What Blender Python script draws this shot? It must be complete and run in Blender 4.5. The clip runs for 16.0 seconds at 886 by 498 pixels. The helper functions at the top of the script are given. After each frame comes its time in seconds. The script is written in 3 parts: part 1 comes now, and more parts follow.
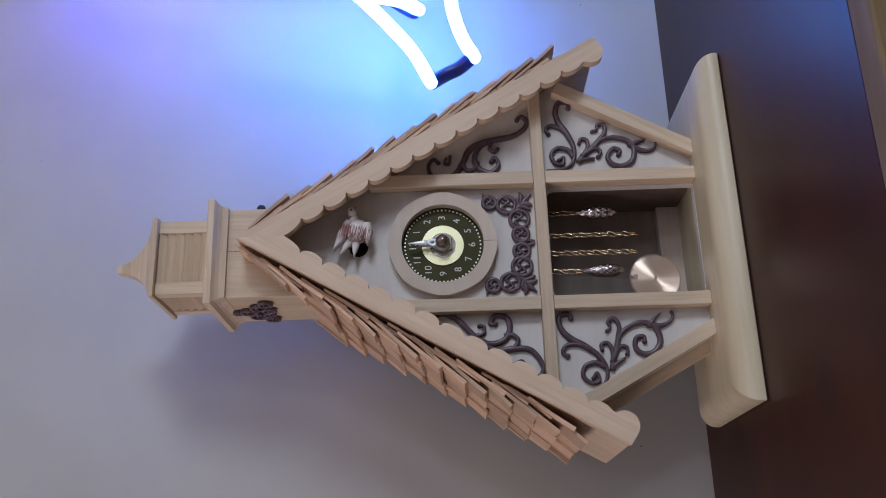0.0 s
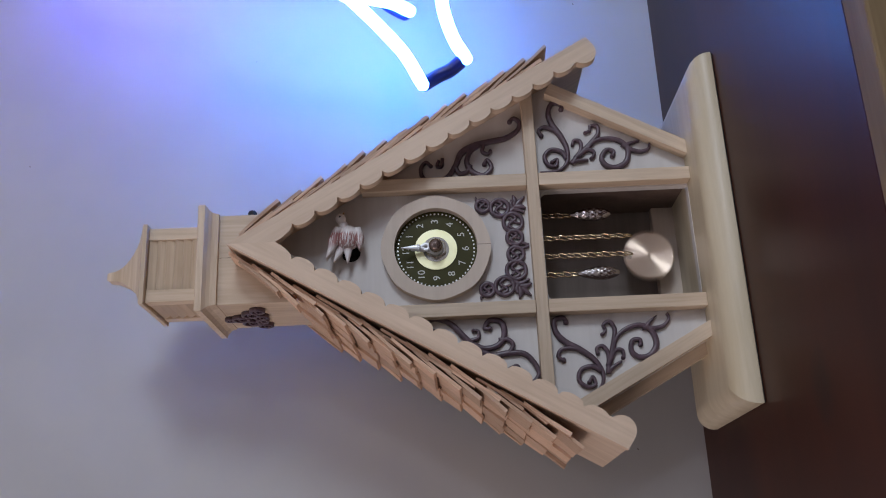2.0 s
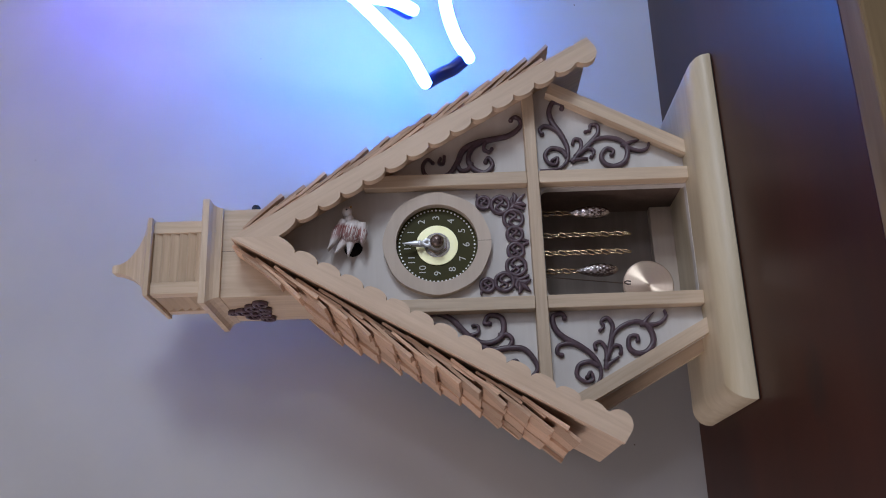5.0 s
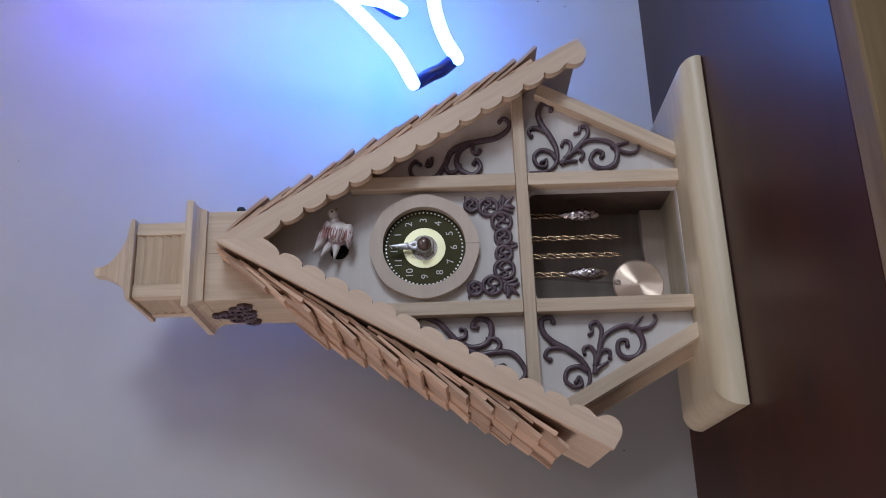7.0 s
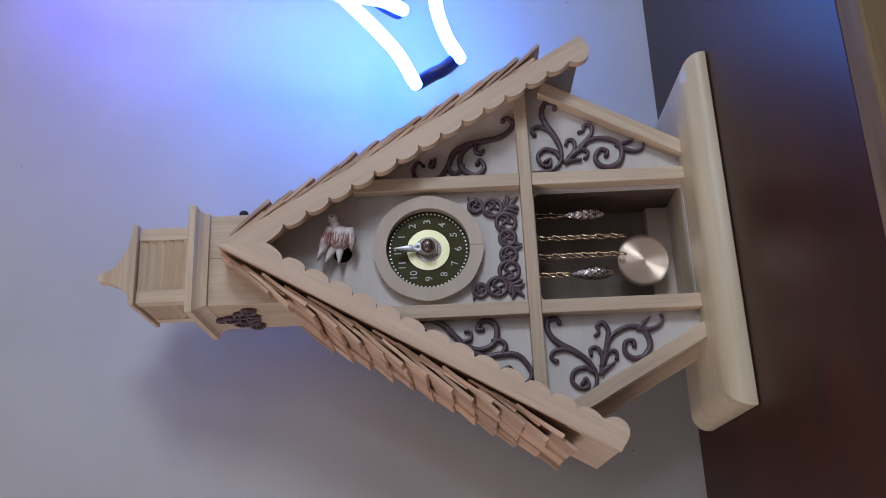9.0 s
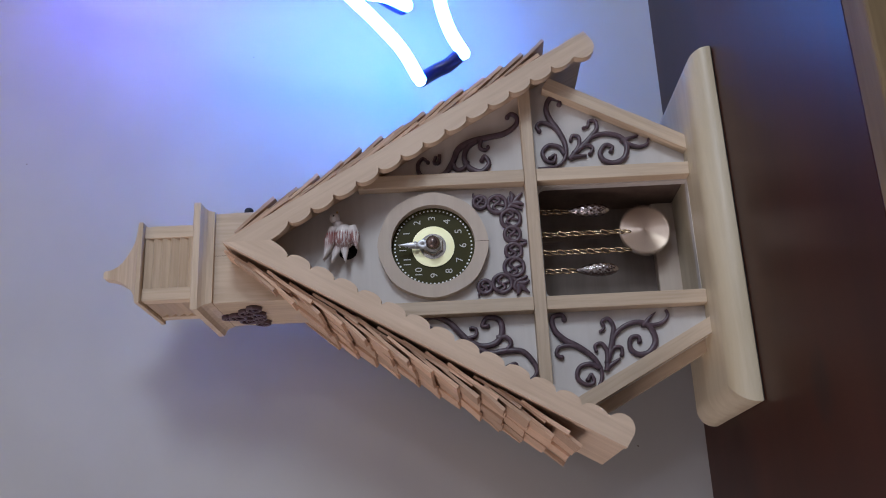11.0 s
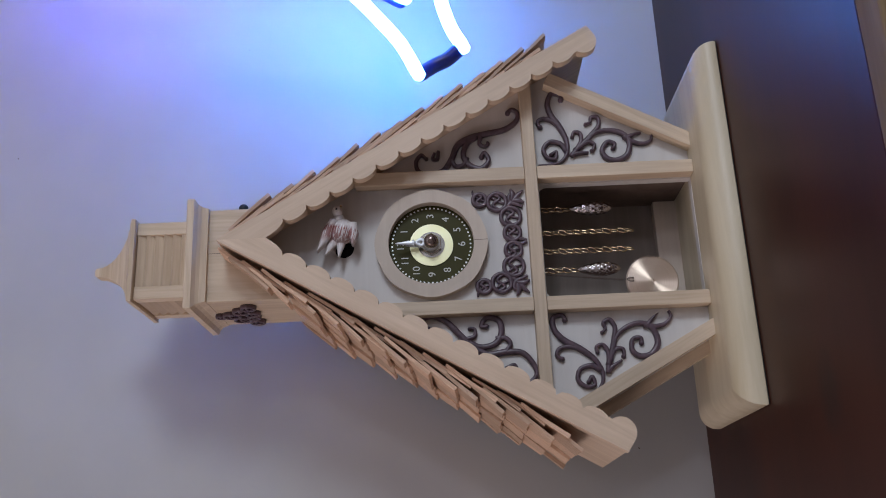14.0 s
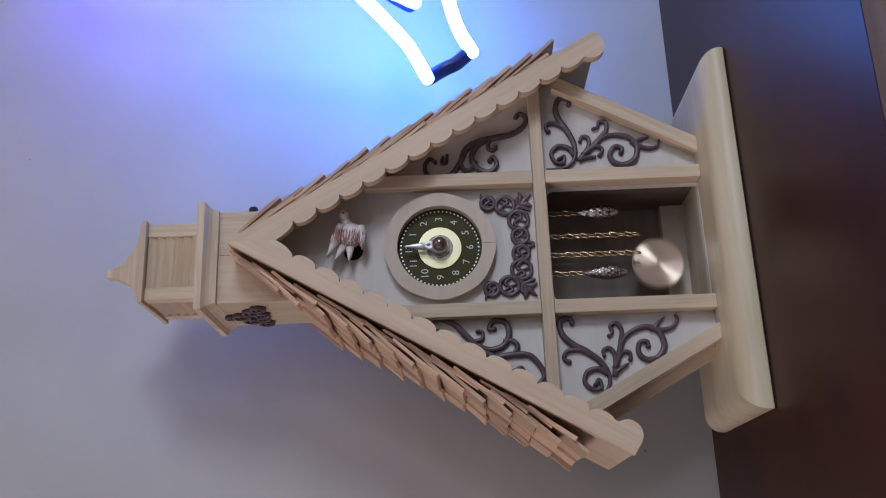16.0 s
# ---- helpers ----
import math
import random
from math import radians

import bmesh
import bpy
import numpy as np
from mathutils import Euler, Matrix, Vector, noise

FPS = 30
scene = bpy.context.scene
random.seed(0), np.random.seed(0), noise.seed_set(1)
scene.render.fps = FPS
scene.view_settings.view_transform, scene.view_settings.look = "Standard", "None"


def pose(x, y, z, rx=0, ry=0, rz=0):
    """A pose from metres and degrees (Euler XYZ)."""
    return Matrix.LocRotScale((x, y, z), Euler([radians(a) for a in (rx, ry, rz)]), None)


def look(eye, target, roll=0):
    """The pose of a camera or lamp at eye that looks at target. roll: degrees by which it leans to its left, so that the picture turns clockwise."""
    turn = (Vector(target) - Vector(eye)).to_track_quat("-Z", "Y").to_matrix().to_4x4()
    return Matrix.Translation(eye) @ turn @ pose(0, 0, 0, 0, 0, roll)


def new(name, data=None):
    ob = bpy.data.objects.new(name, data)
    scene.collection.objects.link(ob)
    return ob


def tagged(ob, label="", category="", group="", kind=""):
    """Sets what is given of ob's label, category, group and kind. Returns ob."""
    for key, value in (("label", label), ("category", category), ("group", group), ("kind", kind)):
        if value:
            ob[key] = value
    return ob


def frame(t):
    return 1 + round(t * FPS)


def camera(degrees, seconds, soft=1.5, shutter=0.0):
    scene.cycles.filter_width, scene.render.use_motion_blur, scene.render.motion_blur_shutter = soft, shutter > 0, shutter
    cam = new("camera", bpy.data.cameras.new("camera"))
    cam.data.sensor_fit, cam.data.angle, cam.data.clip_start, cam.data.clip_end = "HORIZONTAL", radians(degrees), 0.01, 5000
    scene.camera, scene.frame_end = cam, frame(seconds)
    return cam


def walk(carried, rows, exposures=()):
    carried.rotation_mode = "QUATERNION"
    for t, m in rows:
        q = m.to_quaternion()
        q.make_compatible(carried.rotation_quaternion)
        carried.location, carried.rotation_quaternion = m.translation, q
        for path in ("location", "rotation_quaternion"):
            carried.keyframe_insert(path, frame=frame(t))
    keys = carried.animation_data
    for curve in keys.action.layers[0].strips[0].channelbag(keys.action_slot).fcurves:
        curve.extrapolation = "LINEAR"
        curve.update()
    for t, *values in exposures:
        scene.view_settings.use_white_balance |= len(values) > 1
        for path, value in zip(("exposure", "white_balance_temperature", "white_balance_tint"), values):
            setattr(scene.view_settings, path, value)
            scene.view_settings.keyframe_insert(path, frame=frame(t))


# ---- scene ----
cam = camera(50.64, 16.0, soft=1.0, shutter=0.5)
# seconds, eye, yaw, pitch, roll: a phone held upright, so the picture lies on its side
PATH = [
    (0, -0.20253, -0.55861, 0.17752, -19.452, 0.372, -91.928),
    (0.5, -0.20101, -0.56371, 0.17676, -19.308, 0.535, -91.911),
    (1, -0.19526, -0.56492, 0.17709, -19.248, 0.505, -92.213),
    (1.5, -0.19034, -0.56164, 0.17605, -19.133, 0.343, -92.743),
    (2, -0.19658, -0.55452, 0.17578, -19.278, 0.118, -92.549),
    (2.5, -0.20026, -0.55065, 0.17550, -19.407, -0.075, -92.354),
    (3, -0.19992, -0.55026, 0.17788, -19.354, -0.089, -92.219),
    (3.5, -0.19844, -0.55486, 0.17826, -19.284, 0.202, -92.177),
    (6, -0.20422, -0.56163, 0.17481, -19.370, -0.148, -91.897),
    (6.5, -0.20377, -0.55856, 0.17228, -19.395, -0.259, -91.989),
    (7, -0.20072, -0.55309, 0.17380, -19.591, -0.400, -91.814),
    (7.5, -0.19660, -0.55207, 0.17317, -19.434, -0.163, -92.057),
    (8, -0.19753, -0.55580, 0.17588, -19.254, -0.176, -91.931),
    (8.5, -0.19814, -0.55648, 0.17577, -19.298, 0.000, -92.415),
    (9, -0.19482, -0.55050, 0.17115, -19.250, 0.102, -92.576),
    (11.5, -0.19141, -0.55276, 0.17059, -18.658, 0.575, -92.719),
    (12, -0.19048, -0.55446, 0.17171, -18.409, 0.526, -92.367),
    (12.5, -0.19110, -0.55054, 0.17233, -18.365, 0.526, -92.167),
    (13, -0.19054, -0.54851, 0.17201, -18.294, 0.626, -92.270),
    (13.5, -0.18733, -0.54517, 0.17077, -18.208, 0.470, -92.419),
    (14, -0.18547, -0.54119, 0.17013, -18.389, 0.426, -92.559),
    (14.5, -0.18957, -0.54614, 0.17223, -18.465, 0.540, -92.381),
    (15, -0.18890, -0.54660, 0.17198, -18.328, 0.717, -92.452),
    (15.5, -0.18776, -0.54407, 0.17268, -18.388, 0.564, -92.300),
    (16, -0.18588, -0.54568, 0.17257, -18.488, 0.682, -92.260),
]
walk(cam, [(t, pose(x, y, z, 90 + pitch, 0, yaw) @ pose(0, 0, 0, 0, 0, roll)) for t, x, y, z, yaw, pitch, roll in PATH])

# ---- light ----
world = bpy.data.worlds.new("world")
world.use_nodes = True
world.node_tree.nodes["Background"].inputs[0].default_value = (0.6, 0.7, 0.9, 1)
world.node_tree.nodes["Background"].inputs[1].default_value = 0.3
scene.world = world
window_lamp = bpy.data.lights.new("window_light", "AREA")
window_lamp.shape, window_lamp.size, window_lamp.size_y = "RECTANGLE", 0.70, 0.70
window_lamp.energy, window_lamp.color = 30.0, (0.75, 0.855, 1.0)
new("window_light", window_lamp).matrix_world = look((1.74, -2.12, 0.42), (0.0, 0.0, 0.25))
south_lamp = bpy.data.lights.new("south_window_light", "AREA")
south_lamp.shape, south_lamp.size, south_lamp.size_y = "RECTANGLE", 0.26, 0.30
south_lamp.energy, south_lamp.color = 6.0, (0.74, 0.80, 1.0)
new("south_window_light", south_lamp).matrix_world = look((1.08, -2.74, 0.75), (0.0, 0.0, 0.2))
# Unseen weak fill lamp, added high up to lift the whole room.
fill_lamp = bpy.data.lights.new("fill_light", "AREA")
fill_lamp.shape, fill_lamp.size = "DISK", 0.5
fill_lamp.energy, fill_lamp.color = 2.5, (0.78, 0.82, 1.0)
new("fill_light", fill_lamp).matrix_world = look((0.25, -1.75, 1.78), (0.25, -1.75, 0.0))
west_lamp = bpy.data.lights.new("west_window_light", "AREA")
west_lamp.shape, west_lamp.size, west_lamp.size_y = "RECTANGLE", 0.6, 0.8
west_lamp.energy, west_lamp.color = 11.0, (1.0, 0.84, 0.84)
new("west_window_light", west_lamp).matrix_world = look((-1.76, -0.62, 1.00), (0.0, -0.20, 0.25))


# ---- materials ----
def node_mat(name):
    m = bpy.data.materials.new(name)
    m.use_nodes = True
    t = m.node_tree
    return m, t, t.nodes["Principled BSDF"]


def add(t, kind, **values):
    n = t.nodes.new(kind)
    for k, v in values.items():
        n.inputs[k.replace("_", " ")].default_value = v
    return n


def ramp(t, source, stops):
    r = t.nodes.new("ShaderNodeValToRGB")
    while len(r.color_ramp.elements) < len(stops):
        r.color_ramp.elements.new(0.5)
    for e, (p, c) in zip(r.color_ramp.elements, stops):
        e.position, e.color = p, (*c, 1)
    t.links.new(source, r.inputs[0])
    return r


def local_coords(t, scale, shift=7.0):
    """Object coordinates, stretched, with another offset for every object."""
    tc, info = t.nodes.new("ShaderNodeTexCoord"), t.nodes.new("ShaderNodeObjectInfo")
    mul = t.nodes.new("ShaderNodeVectorMath")
    mul.operation = "MULTIPLY"
    mul.inputs[1].default_value = scale
    t.links.new(tc.outputs["Object"], mul.inputs[0])
    off = t.nodes.new("ShaderNodeMath")
    off.operation = "MULTIPLY"
    off.inputs[1].default_value = shift
    t.links.new(info.outputs["Random"], off.inputs[0])
    plus = t.nodes.new("ShaderNodeVectorMath")
    t.links.new(mul.outputs[0], plus.inputs[0])
    t.links.new(off.outputs[0], plus.inputs[1])
    return plus.outputs[0], info.outputs["Random"]


def wood(name, light, dark, along=18.0, across=330.0, rough=0.5, bump=0.12, vary=0.12, coat=0.0, rings=0.35):
    """Wood whose grain runs along the object's own x."""
    m, t, b = node_mat(name)
    co, rnd = local_coords(t, (along, across, across))
    grain = add(t, "ShaderNodeTexNoise", Scale=1.0, Detail=5.0, Roughness=0.6, Distortion=0.3)
    t.links.new(co, grain.inputs["Vector"])
    co2, _ = local_coords(t, (along * 0.35, across * 0.16, across * 0.16), 3.0)
    broad = add(t, "ShaderNodeTexNoise", Scale=1.0, Detail=2.0, Distortion=1.2)
    t.links.new(co2, broad.inputs["Vector"])
    mix = t.nodes.new("ShaderNodeMix")
    mix.inputs[0].default_value = rings
    t.links.new(grain.outputs[0], mix.inputs[2])
    t.links.new(broad.outputs[0], mix.inputs[3])
    col = ramp(t, mix.outputs[0], [(0.3, dark), (0.62, light)])
    hsv = t.nodes.new("ShaderNodeHueSaturation")
    span = t.nodes.new("ShaderNodeMapRange")
    span.inputs[3].default_value, span.inputs[4].default_value = 1 - vary, 1 + vary * 0.6
    t.links.new(rnd, span.inputs[0])
    t.links.new(span.outputs[0], hsv.inputs["Value"])
    t.links.new(col.outputs[0], hsv.inputs["Color"])
    t.links.new(hsv.outputs[0], b.inputs["Base Color"])
    b.inputs["Roughness"].default_value = rough
    b.inputs["Coat Weight"].default_value = coat
    b.inputs["Coat Roughness"].default_value = 0.25
    bp = add(t, "ShaderNodeBump", Strength=bump, Distance=0.0006)
    t.links.new(grain.outputs[0], bp.inputs["Height"])
    t.links.new(bp.outputs[0], b.inputs["Normal"])
    return m


def mottled(name, a, b_, scale=120.0, rough=0.5, metal=0.0, bump=0.1, depth=0.0004, detail=4.0):
    m, t, b = node_mat(name)
    tc = t.nodes.new("ShaderNodeTexCoord")
    n = add(t, "ShaderNodeTexNoise", Scale=scale, Detail=detail)
    t.links.new(tc.outputs["Object"], n.inputs["Vector"])
    col = ramp(t, n.outputs[0], [(0.35, a), (0.65, b_)])
    t.links.new(col.outputs[0], b.inputs["Base Color"])
    b.inputs["Roughness"].default_value, b.inputs["Metallic"].default_value = rough, metal
    bp = add(t, "ShaderNodeBump", Strength=bump, Distance=depth)
    t.links.new(n.outputs[0], bp.inputs["Height"])
    t.links.new(bp.outputs[0], b.inputs["Normal"])
    return m


PINE = wood("pale_pine", (0.67, 0.535, 0.395), (0.485, 0.355, 0.24), vary=0.10, bump=0.18)
PANEL = wood("birch_panel", (0.68, 0.64, 0.61), (0.60, 0.555, 0.52), along=14, across=120, vary=0.04, rough=0.55)
CEDAR = wood("shingle_wood", (0.74, 0.51, 0.36), (0.40, 0.235, 0.14), along=30, across=420, vary=0.28, rough=0.65, bump=0.3)
EDGE = wood("bargeboard_wood", (0.69, 0.53, 0.395), (0.52, 0.375, 0.26), along=16, across=260, vary=0.06, bump=0.25)
BASEWOOD = wood("base_wood", (0.64, 0.55, 0.40), (0.50, 0.41, 0.27), along=10, across=110, vary=0.03, rough=0.42, coat=0.15)
RING = wood("dial_ring_wood", (0.60, 0.50, 0.41), (0.52, 0.42, 0.34), along=14, across=200, vary=0.0)
# Recess shade is put into this brown; joints and rod use it too.
INSIDE = wood("brown_wood_and_recess_shade", (0.17, 0.115, 0.09), (0.11, 0.073, 0.057), along=12, across=160, vary=0.04, rough=0.7)
# Back board darkened below the front panel's tone to carry recess shade.
BACKBOARD = wood("plywood_back_with_shade", (0.25, 0.205, 0.175), (0.185, 0.145, 0.12), along=12, across=120, vary=0.0, rough=0.7)
TABLE = wood("dark_table_wood", (0.053, 0.0130, 0.006), (0.021, 0.0052, 0.0028), along=5, across=42, rough=0.40, bump=0.05, vary=0.0, coat=0.0, rings=0.6)
TABLE.node_tree.nodes["Principled BSDF"].inputs["Specular IOR Level"].default_value = 0.27


def knot(m, at, size):
    """A dark oval knot in the board."""
    t = m.node_tree
    b = t.nodes["Principled BSDF"]
    old = b.inputs["Base Color"].links[0].from_socket
    tc, mp = t.nodes.new("ShaderNodeTexCoord"), t.nodes.new("ShaderNodeMapping")
    mp.vector_type = "TEXTURE"
    mp.inputs["Location"].default_value, mp.inputs["Scale"].default_value = at, size
    t.links.new(tc.outputs["Object"], mp.inputs[0])
    n = add(t, "ShaderNodeTexNoise", Scale=2.0, Detail=3.0)
    t.links.new(mp.outputs[0], n.inputs["Vector"])
    g = t.nodes.new("ShaderNodeTexGradient")
    g.gradient_type = "SPHERICAL"
    t.links.new(mp.outputs[0], g.inputs[0])
    mul = t.nodes.new("ShaderNodeMath")
    mul.operation = "MULTIPLY"
    t.links.new(g.outputs[1], mul.inputs[0])
    t.links.new(n.outputs[0], mul.inputs[1])
    r = ramp(t, mul.outputs[0], [(0.05, (0, 0, 0)), (0.35, (1, 1, 1))])
    mix = t.nodes.new("ShaderNodeMix")
    mix.data_type = "RGBA"
    t.links.new(r.outputs[0], mix.inputs[0])
    t.links.new(old, mix.inputs[6])
    mix.inputs[7].default_value = (0.028, 0.010, 0.007, 1)
    t.links.new(mix.outputs[2], b.inputs["Base Color"])


knot(TABLE, (-0.1197, -0.1117, 0.0), (0.026, 0.017, 0.02))
OAK = wood("oak_edging", (0.22, 0.155, 0.085), (0.135, 0.09, 0.046), along=10, across=120, rough=0.7, vary=0.0)
OAK.node_tree.nodes["Principled BSDF"].inputs["Specular IOR Level"].default_value = 0.12
FRET = mottled("stained_fretwork", (0.070, 0.043, 0.055), (0.115, 0.072, 0.090), 260, 0.35, bump=0.2)
PAD = mottled("pad_black", (0.010, 0.008, 0.008), (0.02, 0.016, 0.015), 900, 0.95)
WALL = mottled("painted_plaster", (0.415, 0.40, 0.385), (0.455, 0.44, 0.425), 9, 0.62, bump=0.25, depth=0.0012, detail=8.0)
ROOM = mottled("room_paint", (0.66, 0.63, 0.60), (0.72, 0.69, 0.66), 5, 0.8)
FLOOR = mottled("floor_boards", (0.16, 0.10, 0.06), (0.24, 0.15, 0.09), 6, 0.5)
DIAL = mottled("black_dial", (0.050, 0.046, 0.012), (0.060, 0.055, 0.017), 60, 0.5, bump=0.02)
DIAL.node_tree.nodes["Principled BSDF"].inputs["Specular IOR Level"].default_value = 0.15
CREAM = mottled("pale_cream_enamel", (0.90, 0.86, 0.50), (0.93, 0.90, 0.58), 90, 0.32, 0.45, bump=0.03)
DOTS = mottled("white_dots", (0.90, 0.90, 0.90), (0.93, 0.93, 0.93), 90, 0.3, 0.4)
WHITE = mottled("white_print", (0.62, 0.62, 0.56), (0.70, 0.70, 0.64), 200, 0.5)
SILVER = mottled("silver_metal", (0.62, 0.63, 0.66), (0.74, 0.75, 0.78), 300, 0.32, 0.35, bump=0.03)
STEEL = mottled("bright_steel", (0.50, 0.48, 0.45), (0.62, 0.60, 0.56), 300, 0.16, 1.0, bump=0.02)
BRONZE = mottled("dark_bronze", (0.22, 0.165, 0.15), (0.30, 0.23, 0.21), 300, 0.2, 0.8, bump=0.05)
BRASS = mottled("brass_links", (0.50, 0.36, 0.20), (0.74, 0.56, 0.34), 500, 0.22, 1.0, bump=0.05)
CONE = mottled("antique_pewter", (0.30, 0.26, 0.27), (0.62, 0.56, 0.55), 700, 0.2, 1.0, bump=0.2)
# Near black for peg and knob; also paints the bird hole's shade.
DARKHOLE = mottled("black_fittings_and_hole_shade", (0.008, 0.007, 0.007), (0.014, 0.012, 0.012), 200, 0.7)
SLEEVE = mottled("blocked_out_glass", (0.004, 0.008, 0.055), (0.006, 0.014, 0.11), 60, 0.30, bump=0.1)
PEN_BLACK = mottled("black_paint", (0.01, 0.01, 0.01), (0.02, 0.02, 0.02), 400, 0.4)


def brushed_disc():
    """Copper-silver turned on a lathe: the brush marks run round the axis."""
    m, t, b = node_mat("turned_copper")
    tc = t.nodes.new("ShaderNodeTexCoord")
    sep = t.nodes.new("ShaderNodeVectorMath")
    sep.operation = "LENGTH"
    flat = t.nodes.new("ShaderNodeVectorMath")
    flat.operation = "MULTIPLY"
    flat.inputs[1].default_value = (1, 0, 1)
    t.links.new(tc.outputs["Object"], flat.inputs[0])
    t.links.new(flat.outputs[0], sep.inputs[0])
    rings = add(t, "ShaderNodeTexNoise", Scale=3000.0, Detail=2.0)
    rings.noise_dimensions = "1D"
    t.links.new(sep.outputs["Value"], rings.inputs["W"])
    col = ramp(t, rings.outputs[0], [(0.3, (0.73, 0.57, 0.44)), (0.7, (0.86, 0.70, 0.56))])
    t.links.new(col.outputs[0], b.inputs["Base Color"])
    b.inputs["Metallic"].default_value, b.inputs["Roughness"].default_value = 1.0, 0.34
    b.inputs["Anisotropic"].default_value, b.inputs["Anisotropic Rotation"].default_value = 0.95, 0.25
    tan = t.nodes.new("ShaderNodeTangent")
    tan.direction_type, tan.axis = "RADIAL", "Y"
    t.links.new(tan.outputs[0], b.inputs["Tangent"])
    return m


def bird_paint():
    """White glazed plumage with a red-brown streaked band over the wings."""
    m, t, b = node_mat("painted_plumage")
    tc = t.nodes.new("ShaderNodeTexCoord")
    sep = t.nodes.new("ShaderNodeSeparateXYZ")
    t.links.new(tc.outputs["Object"], sep.inputs[0])
    band = ramp(t, sep.outputs[0], [(0.18, (0.12, 0.12, 0.12)), (0.40, (0.85, 0.85, 0.85)), (0.72, (1, 1, 1)), (0.84, (0.1, 0.1, 0.1))])
    span = t.nodes.new("ShaderNodeMapRange")
    span.inputs[1].default_value, span.inputs[2].default_value = -0.007, 0.013
    t.links.new(sep.outputs[0], span.inputs[0])
    t.links.new(span.outputs[0], band.inputs[0])
    mul = t.nodes.new("ShaderNodeVectorMath")
    mul.operation = "MULTIPLY"
    mul.inputs[1].default_value = (90, 600, 1100)
    t.links.new(tc.outputs["Object"], mul.inputs[0])
    streak = add(t, "ShaderNodeTexNoise", Scale=1.0, Detail=3.0)
    t.links.new(mul.outputs[0], streak.inputs["Vector"])
    hard = ramp(t, streak.outputs[0], [(0.50, (1, 1, 1)), (0.60, (0.08, 0.08, 0.08))])
    both = t.nodes.new("ShaderNodeMath")
    both.operation = "MULTIPLY"
    t.links.new(band.outputs[0], both.inputs[0])
    t.links.new(hard.outputs[0], both.inputs[1])
    mix = t.nodes.new("ShaderNodeMix")
    mix.data_type = "RGBA"
    t.links.new(both.outputs[0], mix.inputs[0])
    mix.inputs[6].default_value, mix.inputs[7].default_value = (0.78, 0.73, 0.71, 1), (0.27, 0.085, 0.075, 1)
    t.links.new(mix.outputs[2], b.inputs["Base Color"])
    b.inputs["Roughness"].default_value = 0.35
    return m


def neon_mat(name, colour, strength):
    m, t, b = node_mat(name)
    b.inputs["Base Color"].default_value = (0.8, 0.85, 0.9, 1)
    b.inputs["Emission Color"].default_value = (*colour, 1)
    b.inputs["Emission Strength"].default_value = strength
    return m


COPPER, PLUMAGE = brushed_disc(), bird_paint()
NEON = neon_mat("glowing_blue_neon", (0.066, 0.255, 1.0), 47.0)
VIOLET = neon_mat("added_violet_glow", (0.115, 0.115, 1.0), 66.0)


# ---- mesh helpers ----
def part(name, bm, material, parent=None, label="", m=None, smooth=False):
    """Links a bmesh as one mesh object under a thing or a part."""
    bmesh.ops.recalc_face_normals(bm, faces=bm.faces)
    me = bpy.data.meshes.new(name)
    bm.to_mesh(me)
    bm.free()
    me.materials.append(material)
    if smooth:
        me.polygons.foreach_set("use_smooth", [True] * len(me.polygons))
    ob = new(name, me)
    ob.parent = parent
    if m is not None:
        ob.matrix_basis = m
    return tagged(ob, label) if label else ob


def thing(name, label, category, at=(0, 0, 0), group=""):
    ob = new(name)
    ob.empty_display_size = 0.02
    ob.location = at
    return tagged(ob, label, category, group)


def block(x0, x1, y0, y1, z0, z1, bevel=0.0, bm=None):
    bm = bm or bmesh.new()
    made = bmesh.ops.create_cube(bm, size=1.0, matrix=Matrix.LocRotScale(((x0 + x1) / 2, (y0 + y1) / 2, (z0 + z1) / 2), None, (x1 - x0, y1 - y0, z1 - z0)))
    if bevel:
        edges = {e for v in made["verts"] for e in v.link_edges}
        bmesh.ops.bevel(bm, geom=list(edges), offset=bevel, segments=2, affect="EDGES", profile=0.5)
    return bm


def prism(poly, y0, y1, bm=None, bevel=0.0):
    """A polygon in x and z, pulled from y0 to y1."""
    bm = bm or bmesh.new()
    rows = [[bm.verts.new((x, y, z)) for x, z in poly] for y in (y0, y1)]
    front, back = bm.faces.new(rows[0]), bm.faces.new(list(reversed(rows[1])))
    n = len(poly)
    for i in range(n):
        bm.faces.new((rows[0][i], rows[1][i], rows[1][(i + 1) % n], rows[0][(i + 1) % n]))
    if bevel:
        bmesh.ops.bevel(bm, geom=list(front.edges), offset=bevel, segments=1, affect="EDGES")
    return bm


def cut_panel(outline, holes, y0, y1):
    """A flat board in x and z with openings that go through it."""
    bm = bmesh.new()
    for loop in (outline, *holes):
        vs = [bm.verts.new((x, y0, z)) for x, z in loop]
        for i, v in enumerate(vs):
            bm.edges.new((v, vs[(i + 1) % len(vs)]))
    bmesh.ops.triangle_fill(bm, use_beauty=True, use_dissolve=False, edges=bm.edges[:])
    made = bmesh.ops.extrude_face_region(bm, geom=bm.faces[:])
    bmesh.ops.translate(bm, vec=(0, y1 - y0, 0), verts=[v for v in made["geom"] if isinstance(v, bmesh.types.BMVert)])
    return bm


def circle(cx, cz, r, n=40):
    return [(cx + r * math.cos(2 * math.pi * i / n), cz + r * math.sin(2 * math.pi * i / n)) for i in range(n)]


